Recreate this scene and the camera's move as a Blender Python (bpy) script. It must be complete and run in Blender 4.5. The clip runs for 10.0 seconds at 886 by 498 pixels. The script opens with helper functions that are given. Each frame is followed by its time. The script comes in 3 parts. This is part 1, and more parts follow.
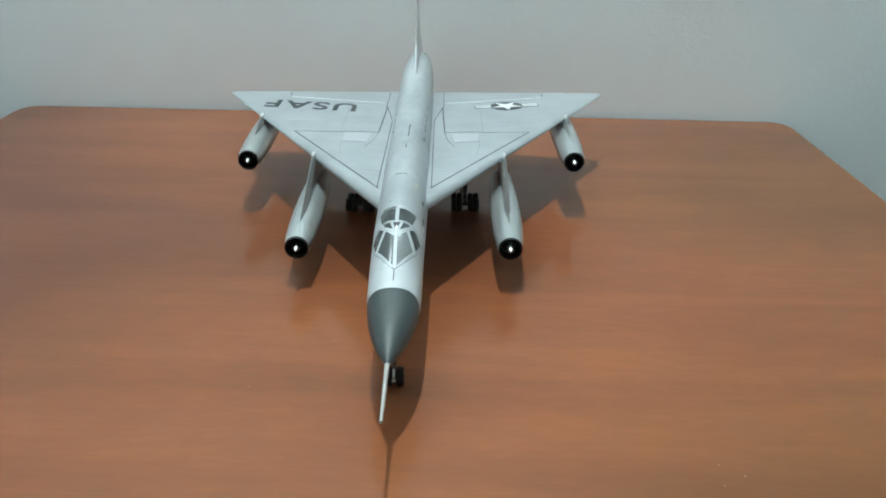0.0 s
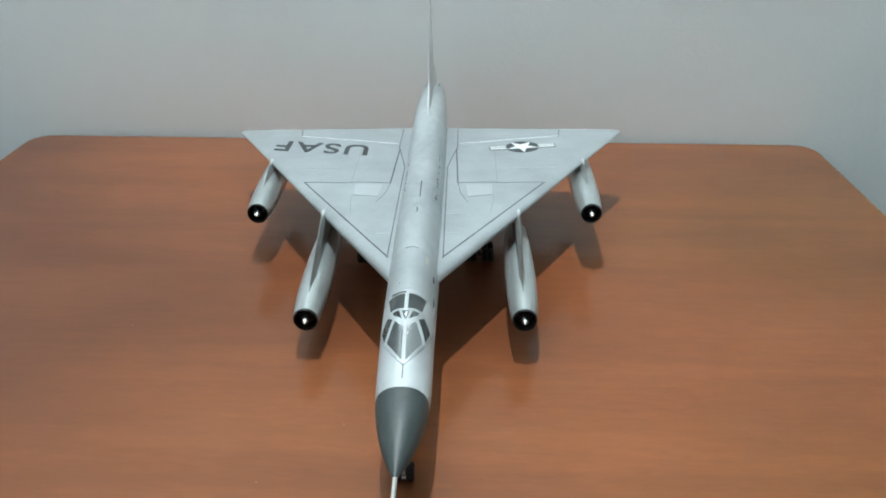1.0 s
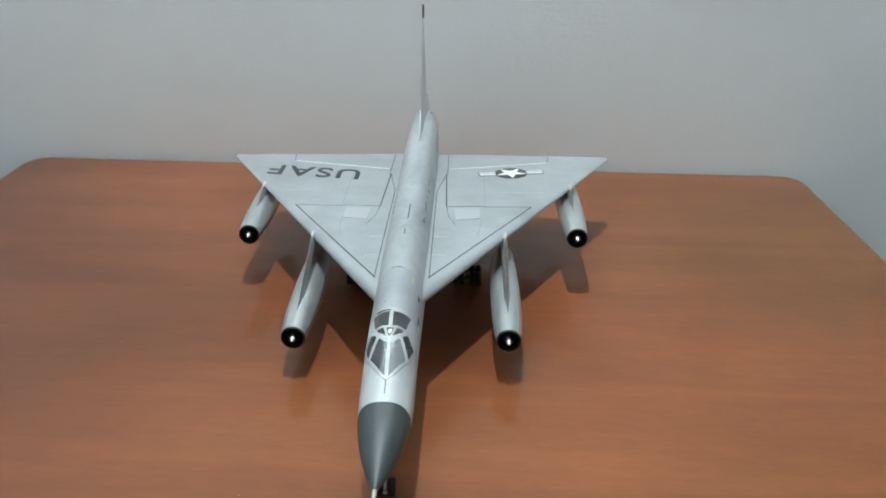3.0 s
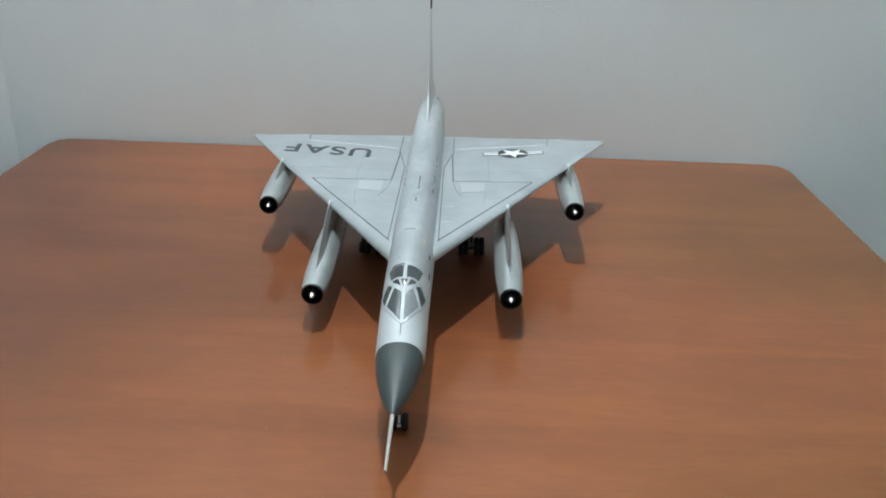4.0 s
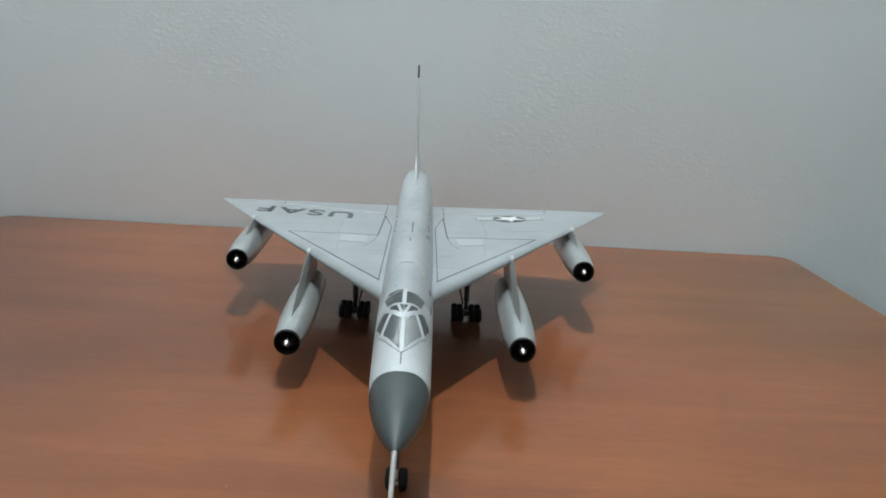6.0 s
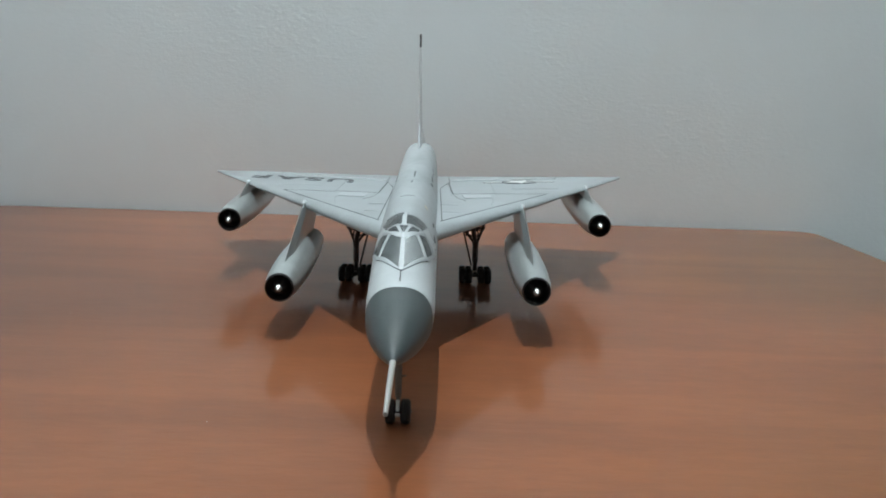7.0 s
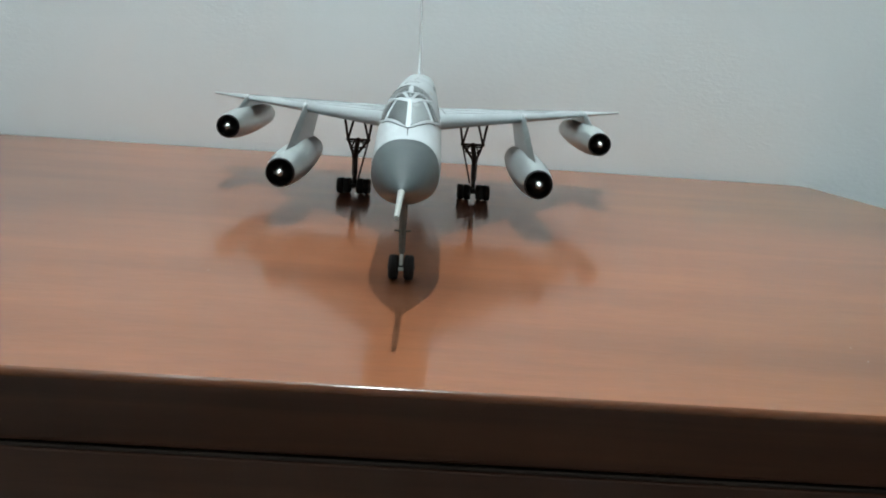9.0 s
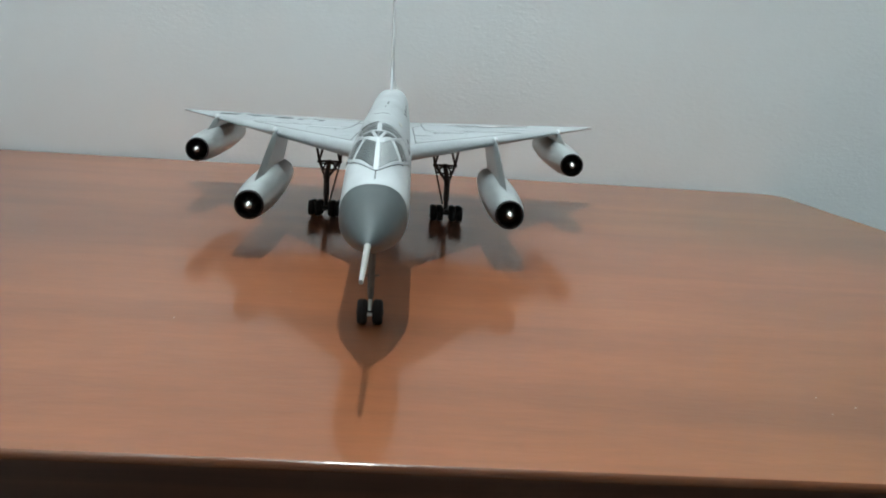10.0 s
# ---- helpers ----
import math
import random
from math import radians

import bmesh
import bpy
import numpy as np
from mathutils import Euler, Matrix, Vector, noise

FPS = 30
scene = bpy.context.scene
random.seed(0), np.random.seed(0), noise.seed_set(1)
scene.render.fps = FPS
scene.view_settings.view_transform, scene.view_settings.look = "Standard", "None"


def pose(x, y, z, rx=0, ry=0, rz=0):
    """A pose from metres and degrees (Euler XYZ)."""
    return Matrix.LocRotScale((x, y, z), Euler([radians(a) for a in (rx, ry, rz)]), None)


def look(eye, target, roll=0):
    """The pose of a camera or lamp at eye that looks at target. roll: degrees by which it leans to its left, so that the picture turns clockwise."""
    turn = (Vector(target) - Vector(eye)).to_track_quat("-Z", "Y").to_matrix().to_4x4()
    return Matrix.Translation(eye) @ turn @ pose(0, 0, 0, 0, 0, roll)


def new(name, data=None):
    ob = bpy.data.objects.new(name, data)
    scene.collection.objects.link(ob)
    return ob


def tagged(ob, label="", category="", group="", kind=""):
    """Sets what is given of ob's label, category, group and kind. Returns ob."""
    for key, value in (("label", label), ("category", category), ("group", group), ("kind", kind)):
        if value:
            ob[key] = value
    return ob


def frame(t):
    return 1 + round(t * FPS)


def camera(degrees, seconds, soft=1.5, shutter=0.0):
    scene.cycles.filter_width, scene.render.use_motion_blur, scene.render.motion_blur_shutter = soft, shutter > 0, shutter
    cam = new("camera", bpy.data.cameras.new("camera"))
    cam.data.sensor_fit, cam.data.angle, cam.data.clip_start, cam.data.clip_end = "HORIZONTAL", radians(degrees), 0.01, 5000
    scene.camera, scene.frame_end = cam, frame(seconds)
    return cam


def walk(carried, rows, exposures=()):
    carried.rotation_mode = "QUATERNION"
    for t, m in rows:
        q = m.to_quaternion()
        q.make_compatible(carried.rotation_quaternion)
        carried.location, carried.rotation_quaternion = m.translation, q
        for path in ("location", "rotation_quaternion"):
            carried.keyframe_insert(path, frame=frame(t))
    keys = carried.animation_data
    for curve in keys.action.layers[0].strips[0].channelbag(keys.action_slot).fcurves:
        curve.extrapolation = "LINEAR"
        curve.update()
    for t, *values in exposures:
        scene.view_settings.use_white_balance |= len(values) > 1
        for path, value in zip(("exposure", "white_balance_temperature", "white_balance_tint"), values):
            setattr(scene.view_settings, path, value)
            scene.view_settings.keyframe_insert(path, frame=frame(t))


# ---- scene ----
cam = camera(55.49, 10.0, soft=1.9)
PATH = [
    (0, (0.0467, -0.0780, 1.0258), (0.0245, 0.4663, 0.7743), 1.30),
    (0.5, (0.0507, -0.0528, 1.0477), (0.0240, 0.4879, 0.7891), 0.68),
    (1, (0.0497, -0.0337, 1.0801), (0.0132, 0.5007, 0.8099), 0.27),
    (1.5, (0.0545, -0.0182, 1.0957), (0.0217, 0.5194, 0.8313), 0.38),
    (1.7, (0.0586, -0.0204, 1.0942), (0.0248, 0.5221, 0.8402), 0.22),
    (2, (0.0568, -0.0184, 1.0978), (0.0236, 0.5209, 0.8369), 0.65),
    (2.5, (0.0595, -0.0249, 1.0966), (0.0269, 0.5147, 0.8361), 0.95),
    (2.7, (0.0590, -0.0331, 1.0893), (0.0247, 0.5084, 0.8331), 0.88),
    (3.8, (0.0562, -0.0907, 1.0702), (0.0204, 0.4556, 0.8247), 1.76),
    (4, (0.0538, -0.1052, 1.0725), (0.0208, 0.4407, 0.8257), 1.83),
    (4.2, (0.0543, -0.1176, 1.0650), (0.0221, 0.4328, 0.8283), 2.12),
    (4.5, (0.0501, -0.1328, 1.0532), (0.0273, 0.4249, 0.8331), 2.72),
    (5, (0.0336, -0.1003, 1.0164), (0.0231, 0.4707, 0.8323), 3.13),
    (5.2, (0.0276, -0.0808, 1.0050), (0.0179, 0.4929, 0.8296), 3.53),
    (6.3, (0.0269, -0.0378, 0.9442), (0.0177, 0.5471, 0.8109), 3.21),
    (6.5, (0.0305, -0.0265, 0.9277), (0.0262, 0.5589, 0.7960), 2.88),
    (7, (0.0326, -0.0207, 0.8986), (0.0133, 0.5677, 0.7825), 1.97),
    (7.2, (0.0349, -0.0167, 0.8869), (0.0219, 0.5711, 0.7670), 1.57),
    (7.5, (0.0338, -0.0221, 0.8742), (0.0175, 0.5660, 0.7564), 1.35),
    (8, (0.0347, -0.0325, 0.8624), (0.0201, 0.5569, 0.7510), 1.86),
    (8.5, (0.0300, -0.0360, 0.8463), (0.0187, 0.5526, 0.7304), 2.55),
    (9, (0.0272, -0.0313, 0.8359), (0.0179, 0.5574, 0.7203), 3.86),
    (9.5, (0.0244, -0.0353, 0.8412), (0.0130, 0.5544, 0.7311), 3.48),
    (9.7, (0.0278, -0.0306, 0.8445), (0.0213, 0.5595, 0.7359), 3.15),
    (10, (0.0299, -0.0245, 0.8589), (0.0362, 0.5630, 0.7372), 3.71),
]
# the clip's camera sets its exposure as it goes
EXPOSURES = [(0, 0.05, 6400, 6), (1, 0.04, 6500, 10), (2.5, -0.05, 6600, 14), (4.5, -0.05, 6560, 13), (5, -0.04, 6580, 13), (6.5, -0.20, 6680, 15), (7, -0.14, 6580, 13),
             (8, -0.09, 6550, 12), (8.5, 0.03, 6520, 11), (9, 0.20, 6450, 9), (9.5, 0.18, 6420, 8), (10, 0.10, 6520, 11)]
walk(cam, [(t, look(eye, target, roll)) for t, eye, target, roll in PATH],
     exposures=EXPOSURES)

# ---- light: one ceiling lamp over the desk, bounced by the closed room ----
Z0 = 0.75                      # height of the desk top
world = bpy.data.worlds.new("room_dark")
scene.world = world
world.use_nodes = True
world.node_tree.nodes["Background"].inputs[0].default_value = (0.8, 0.9, 1.0, 1)
world.node_tree.nodes["Background"].inputs[1].default_value = 0.0
lamp_data = bpy.data.lights.new("ceiling_lamp", "SPOT")
lamp_data.spot_size, lamp_data.spot_blend = radians(178), 0.15
lamp_data.energy = 128
lamp_data.shadow_soft_size = 0.009
lamp_data.color = (0.90, 1.0, 1.03)
lamp = new("ceiling_lamp", lamp_data)
lamp.location = (-0.09, 0.595, Z0 + 2.06)


# ---- materials ----
def mat(name):
    m = bpy.data.materials.new(name)
    m.use_nodes = True
    return m, m.node_tree.nodes, m.node_tree.links, m.node_tree.nodes["Principled BSDF"]


def ramp(nodes, stops):
    r = nodes.new("ShaderNodeValToRGB")
    els = r.color_ramp.elements
    while len(els) < len(stops):
        els.new(0.5)
    for e, (p, c) in zip(els, stops):
        e.position, e.color = p, (*c, 1)
    return r


def noise_node(nodes, links, scale, detail=4.0, rough=0.55, stretch=None, distortion=0.0):
    tc = nodes.new("ShaderNodeTexCoord")
    n = nodes.new("ShaderNodeTexNoise")
    n.inputs["Scale"].default_value = scale
    n.inputs["Detail"].default_value = detail
    n.inputs["Roughness"].default_value = rough
    n.inputs["Distortion"].default_value = distortion
    if stretch:
        mp = nodes.new("ShaderNodeMapping")
        mp.inputs["Scale"].default_value = stretch
        links.new(tc.outputs["Object"], mp.inputs[0])
        links.new(mp.outputs[0], n.inputs["Vector"])
    else:
        links.new(tc.outputs["Object"], n.inputs["Vector"])
    return n


def bump(nodes, links, bsdf, height, strength, distance):
    b = nodes.new("ShaderNodeBump")
    b.inputs["Strength"].default_value = strength
    b.inputs["Distance"].default_value = distance
    links.new(height, b.inputs["Height"])
    links.new(b.outputs[0], bsdf.inputs["Normal"])
    return b


def paint(name, base, rough, metal=0.0, vary=0.08, scale=60.0, bumps=0.0, spec=0.5, coat=0.0):
    """Paint or plastic with mottling at two scales in colour and gloss."""
    m, nodes, links, b = mat(name)
    n1 = noise_node(nodes, links, scale, 5)
    n2 = noise_node(nodes, links, scale * 9, 3)
    mix = nodes.new("ShaderNodeMath")
    mix.operation = "MULTIPLY_ADD"
    mix.inputs[1].default_value = 0.4
    links.new(n2.outputs["Fac"], mix.inputs[0])
    links.new(n1.outputs["Fac"], mix.inputs[2])
    lo = tuple(c * (1 - vary) for c in base)
    hi = tuple(min(1, c * (1 + vary)) for c in base)
    r = ramp(nodes, [(0.45, lo), (0.95, hi)])
    links.new(mix.outputs[0], r.inputs[0])
    links.new(r.outputs[0], b.inputs["Base Color"])
    rr = nodes.new("ShaderNodeMapRange")
    rr.inputs["From Min"].default_value, rr.inputs["From Max"].default_value = 0.4, 1.0
    rr.inputs["To Min"].default_value, rr.inputs["To Max"].default_value = rough * 0.85, min(1, rough * 1.15)
    links.new(mix.outputs[0], rr.inputs[0])
    links.new(rr.outputs[0], b.inputs["Roughness"])
    b.inputs["Metallic"].default_value = metal
    b.inputs["Specular IOR Level"].default_value = spec
    b.inputs["Coat Weight"].default_value = coat
    if bumps:
        bump(nodes, links, b, n2.outputs["Fac"], bumps, 0.0004)
    return m


SILVER = paint("silver_paint", (0.355, 0.392, 0.402), 0.45, metal=0.3, vary=0.13, scale=38, bumps=0.02)
NACELLE = paint("nacelle_silver_paint", (0.47, 0.515, 0.515), 0.34, metal=0.65, vary=0.12, scale=45, bumps=0.02)
PYLON = paint("pylon_silver_paint", (0.43, 0.475, 0.475), 0.32, metal=0.65, vary=0.10, scale=45)
BOW = paint("canopy_bow_paint", (0.42, 0.455, 0.465), 0.62, vary=0.08, scale=90, spec=0.25)
SILVER_LIGHT = paint("silver_paint_edge", (0.54, 0.58, 0.59), 0.38, metal=0.25, vary=0.04, scale=60)
FRAME = paint("canopy_frame_paint", (0.50, 0.54, 0.55), 0.55, vary=0.05, scale=90, spec=0.35)
RADOME = paint("radome_grey_paint", (0.040, 0.053, 0.054), 0.47, vary=0.22, scale=45, spec=0.42)
NOSE = paint("nose_silver_paint", (0.425, 0.46, 0.468), 0.50, metal=0.15, vary=0.08, scale=40, bumps=0.02)
BLACK = paint("black_paint", (0.014, 0.014, 0.014), 0.42, vary=0.2, scale=90, spec=0.35)
SPIKE = paint("gloss_black_paint", (0.014, 0.014, 0.014), 0.34, vary=0.3, scale=90, spec=0.6)
DARK_METAL = paint("dark_gear_paint", (0.030, 0.021, 0.018), 0.5, vary=0.3, scale=120)
TYRE = paint("tyre_rubber", (0.013, 0.011, 0.010), 0.7, vary=0.3, scale=150, spec=0.35)
GEAR_GREY = paint("grey_gear_metal", (0.115, 0.104, 0.088), 0.45, metal=0.3, vary=0.3, scale=120)
CHROME = paint("chrome", (0.74, 0.74, 0.72), 0.45, metal=1.0, vary=0.05)
BARE = paint("bare_metal_probe", (0.50, 0.50, 0.47), 0.35, metal=0.6, vary=0.08, scale=120)
FIN = paint("fin_silver_paint", (0.60, 0.625, 0.63), 0.55, metal=0.05, vary=0.05, scale=60)
HINGE_GLINT = paint("pale_hinge_glint", (0.72, 0.76, 0.77), 0.35, vary=0.06, scale=90)
PANEL = paint("silver_paint_panel", (0.425, 0.462, 0.472), 0.40, metal=0.3, vary=0.08, scale=50)
DECAL_DARK = paint("decal_dark_grey", (0.032, 0.042, 0.046), 0.5, vary=0.15, scale=150)
DECAL_WHITE = paint("decal_white", (0.8, 0.82, 0.8), 0.45, vary=0.03)
SEAM = paint("faint_panel_seam", (0.20, 0.225, 0.232), 0.5, vary=0.15, scale=120)
LINE = paint("panel_line_wash", (0.03, 0.035, 0.035), 0.6, vary=0.3, scale=200)
COCKPIT = paint("cockpit_grey", (0.030, 0.038, 0.039), 0.6, vary=0.25, scale=160)
DUST = paint("grey_dust", (0.30, 0.26, 0.22), 0.8, vary=0.2, scale=200)
STAIN = paint("yellowed_paint", (0.46, 0.45, 0.37), 0.5, vary=0.1, scale=150)


def hull_paint_material():
    """Silver paint with darker hand smudges drawn out along the fuselage."""
    m, nodes, links, b = mat("silver_paint_worn")
    smudge = noise_node(nodes, links, 34.0, 4, 0.6, (1.0, 0.30, 1.0), 0.5)
    mottle = noise_node(nodes, links, 110.0, 4)
    add = nodes.new("ShaderNodeMath")
    add.operation = "MULTIPLY_ADD"
    add.inputs[1].default_value = 0.35
    links.new(mottle.outputs["Fac"], add.inputs[0])
    links.new(smudge.outputs["Fac"], add.inputs[2])
    r = ramp(nodes, [(0.46, (0.265, 0.298, 0.308)), (0.62, (0.350, 0.386, 0.396)), (0.82, (0.430, 0.470, 0.477))])
    links.new(add.outputs[0], r.inputs[0])
    links.new(r.outputs[0], b.inputs["Base Color"])
    rr = nodes.new("ShaderNodeMapRange")
    rr.inputs["From Min"].default_value, rr.inputs["From Max"].default_value = 0.45, 0.9
    rr.inputs["To Min"].default_value, rr.inputs["To Max"].default_value = 0.44, 0.56
    links.new(add.outputs[0], rr.inputs[0])
    links.new(rr.outputs[0], b.inputs["Roughness"])
    b.inputs["Metallic"].default_value = 0.3
    bump(nodes, links, b, mottle.outputs["Fac"], 0.03, 0.0004)
    return m


HULL_PAINT = hull_paint_material()


def glass_material(name, tint, clear, rough):
    """Clear plastic with faint smears that dull it in places."""
    m, nodes, links, b = mat(name)
    b.inputs["Base Color"].default_value = (*tint, 1)
    smear = noise_node(nodes, links, 120.0, 4, 0.6, (1.0, 0.5, 1.0), 0.6)
    for socket, lo, hi in (("Transmission Weight", clear, clear * 0.75), ("Roughness", rough, rough * 2)):
        mr = nodes.new("ShaderNodeMapRange")
        mr.inputs["From Min"].default_value, mr.inputs["From Max"].default_value = 0.45, 0.70
        mr.inputs["To Min"].default_value, mr.inputs["To Max"].default_value = lo, hi
        links.new(smear.outputs["Fac"], mr.inputs[0])
        links.new(mr.outputs[0], b.inputs[socket])
    b.inputs["IOR"].default_value = 1.45
    return m


GLASS = glass_material("canopy_plastic", (0.27, 0.305, 0.31), 0.94, 0.09)
PALE_GLASS = glass_material("whitish_canopy_plastic", (0.46, 0.50, 0.50), 0.74, 0.15)


def wood_material():
    """Reddish lacquered wood with its grain along x."""
    m, nodes, links, b = mat("lacquered_wood")
    broad = noise_node(nodes, links, 3.0, 4, 0.55, (0.8, 4.5, 4.5), 0.6)
    fine = noise_node(nodes, links, 30.0, 6, 0.65, (0.17, 4.0, 4.0), 0.8)
    cloud = noise_node(nodes, links, 7.0, 4, 0.6)
    add = nodes.new("ShaderNodeMath")
    add.operation = "MULTIPLY_ADD"
    add.inputs[1].default_value = 0.20
    links.new(fine.outputs["Fac"], add.inputs[0])
    links.new(broad.outputs["Fac"], add.inputs[2])
    add2 = nodes.new("ShaderNodeMath")
    add2.operation = "MULTIPLY_ADD"
    add2.inputs[1].default_value = 0.45
    links.new(cloud.outputs["Fac"], add2.inputs[0])
    links.new(add.outputs[0], add2.inputs[2])
    pores = noise_node(nodes, links, 170.0, 4, 0.7, (0.28, 1.3, 1.3), 0.4)
    hue = noise_node(nodes, links, 1.6, 1, 0.4, (1.0, 1.6, 1.0))
    r = ramp(nodes, [(0.50, (0.133, 0.0377, 0.0130)), (0.80, (0.181, 0.0527, 0.0180)), (0.95, (0.212, 0.0645, 0.0222))])
    links.new(add2.outputs[0], r.inputs[0])
    warm_sheen = nodes.new("ShaderNodeMix")
    warm_sheen.data_type, warm_sheen.blend_type = "RGBA", "MULTIPLY"
    # brighter middle stop, darker ends: the lamp's broad sheen put into the colour
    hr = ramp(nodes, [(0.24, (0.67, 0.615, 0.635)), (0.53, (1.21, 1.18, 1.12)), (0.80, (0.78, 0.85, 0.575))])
    # the veneer is yellower towards one side of the desk and its front; the painted sheen follows the same tone
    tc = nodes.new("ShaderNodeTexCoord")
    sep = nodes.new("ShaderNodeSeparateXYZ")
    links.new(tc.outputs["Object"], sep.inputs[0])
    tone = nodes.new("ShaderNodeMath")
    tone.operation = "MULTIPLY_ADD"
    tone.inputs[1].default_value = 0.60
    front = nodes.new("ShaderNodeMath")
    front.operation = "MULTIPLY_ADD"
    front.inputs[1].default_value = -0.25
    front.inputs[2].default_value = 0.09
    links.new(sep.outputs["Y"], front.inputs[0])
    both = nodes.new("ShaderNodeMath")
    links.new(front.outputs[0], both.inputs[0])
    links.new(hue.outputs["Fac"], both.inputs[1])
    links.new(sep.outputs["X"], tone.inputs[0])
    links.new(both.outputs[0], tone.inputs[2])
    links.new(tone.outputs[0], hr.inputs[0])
    warm_sheen.inputs[0].default_value = 1.0
    links.new(r.outputs[0], warm_sheen.inputs[6])
    links.new(hr.outputs[0], warm_sheen.inputs[7])
    pr = ramp(nodes, [(0.30, (0.92, 0.91, 0.90)), (0.70, (1.07, 1.08, 1.09))])
    links.new(pores.outputs["Fac"], pr.inputs[0])
    pored = nodes.new("ShaderNodeMix")
    pored.data_type, pored.blend_type = "RGBA", "MULTIPLY"
    pored.inputs[0].default_value = 1.0
    links.new(warm_sheen.outputs[2], pored.inputs[6])
    links.new(pr.outputs[0], pored.inputs[7])
    links.new(pored.outputs[2], b.inputs["Base Color"])
    b.inputs["Roughness"].default_value = 0.49
    b.inputs["Coat Weight"].default_value = 0.66
    b.inputs["Coat Roughness"].default_value = 0.095
    b.inputs["Coat IOR"].default_value = 1.5
    b.inputs["Specular IOR Level"].default_value = 0.5
    b.inputs["Specular Tint"].default_value = (1.0, 0.70, 0.42, 1)
    # short open pores under the smooth lacquer, which break up the sheen
    flecks = noise_node(nodes, links, 330.0, 3, 0.6, (0.30, 1.0, 1.0), 0.3)
    bump(nodes, links, b, flecks.outputs["Fac"], 0.16, 0.0006)
    return m


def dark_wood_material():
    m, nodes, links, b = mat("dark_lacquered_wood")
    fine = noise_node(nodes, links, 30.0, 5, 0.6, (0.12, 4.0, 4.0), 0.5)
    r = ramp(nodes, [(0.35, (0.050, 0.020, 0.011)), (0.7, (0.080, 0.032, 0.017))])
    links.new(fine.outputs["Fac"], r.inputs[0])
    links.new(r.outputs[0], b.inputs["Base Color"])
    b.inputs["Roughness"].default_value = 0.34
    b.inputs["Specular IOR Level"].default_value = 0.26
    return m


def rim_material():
    """Rounded rim of the top: darker than the top, glossy and a little wavy."""
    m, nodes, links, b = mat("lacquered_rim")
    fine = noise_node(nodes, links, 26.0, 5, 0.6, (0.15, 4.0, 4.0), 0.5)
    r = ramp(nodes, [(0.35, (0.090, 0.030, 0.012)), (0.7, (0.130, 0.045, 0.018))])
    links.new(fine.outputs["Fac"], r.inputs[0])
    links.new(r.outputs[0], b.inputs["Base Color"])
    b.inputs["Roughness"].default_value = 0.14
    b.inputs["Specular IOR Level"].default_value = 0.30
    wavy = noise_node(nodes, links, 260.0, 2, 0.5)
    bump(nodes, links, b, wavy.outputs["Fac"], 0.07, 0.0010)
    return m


def plaster_material():
    """Painted plaster: fine lumps lying flat, rougher in some patches than in others."""
    m, nodes, links, b = mat("painted_plaster")
    big = noise_node(nodes, links, 2.2, 3)
    r = ramp(nodes, [(0.3, (0.787, 0.838, 0.845)), (0.7, (0.826, 0.865, 0.869))])
    links.new(big.outputs["Fac"], r.inputs[0])
    links.new(r.outputs[0], b.inputs["Base Color"])
    b.inputs["Roughness"].default_value = 0.75
    fine = noise_node(nodes, links, 150.0, 3, 0.6, (1.0, 1.0, 1.7))
    lumps = noise_node(nodes, links, 95.0, 2, 0.5, (0.8, 0.8, 1.8), 0.3)
    sharp = nodes.new("ShaderNodeMapRange")
    sharp.inputs["From Min"].default_value, sharp.inputs["From Max"].default_value = 0.56, 0.76
    sharp.inputs["To Max"].default_value = 0.3
    links.new(lumps.outputs["Fac"], sharp.inputs[0])
    add = nodes.new("ShaderNodeMath")
    links.new(sharp.outputs[0], add.inputs[0])
    links.new(fine.outputs["Fac"], add.inputs[1])
    patch = noise_node(nodes, links, 5.0, 2, 0.5)
    strong = nodes.new("ShaderNodeMapRange")
    strong.inputs["From Min"].default_value, strong.inputs["From Max"].default_value = 0.36, 0.64
    strong.inputs["To Min"].default_value, strong.inputs["To Max"].default_value = 0.22, 1.1
    links.new(patch.outputs["Fac"], strong.inputs[0])
    scaled = nodes.new("ShaderNodeMath")
    scaled.operation = "MULTIPLY"
    links.new(add.outputs[0], scaled.inputs[0])
    links.new(strong.outputs[0], scaled.inputs[1])
    bump(nodes, links, b, scaled.outputs[0], 0.16, 0.0022)
    return m


EDGE_WOOD = paint("grey_brown_edge_wood", (0.045, 0.032, 0.026), 0.6, vary=0.2, scale=20, spec=0.15)
WOOD, DARK_WOOD, RIM, PLASTER = wood_material(), dark_wood_material(), rim_material(), plaster_material()
FLOOR_MAT = paint("brown_wood_floor", (0.12, 0.075, 0.05), 0.4, vary=0.2, scale=6)


# ---- mesh helpers ----
def part(name, bm, material, parent=None, label="", smooth=True):
    """Links a bmesh as one mesh object under a thing or a part."""
    me = bpy.data.meshes.new(name)
    bmesh.ops.recalc_face_normals(bm, faces=bm.faces)
    for f in bm.faces:
        f.smooth = smooth
    if smooth:
        for e in bm.edges:
            if len(e.link_faces) == 2 and e.calc_face_angle(0) > 0.7:
                e.smooth = False
    bm.to_mesh(me)
    bm.free()
    me.materials.append(material)
    ob = new(name, me)
    ob.parent = parent
    return tagged(ob, label) if label else ob


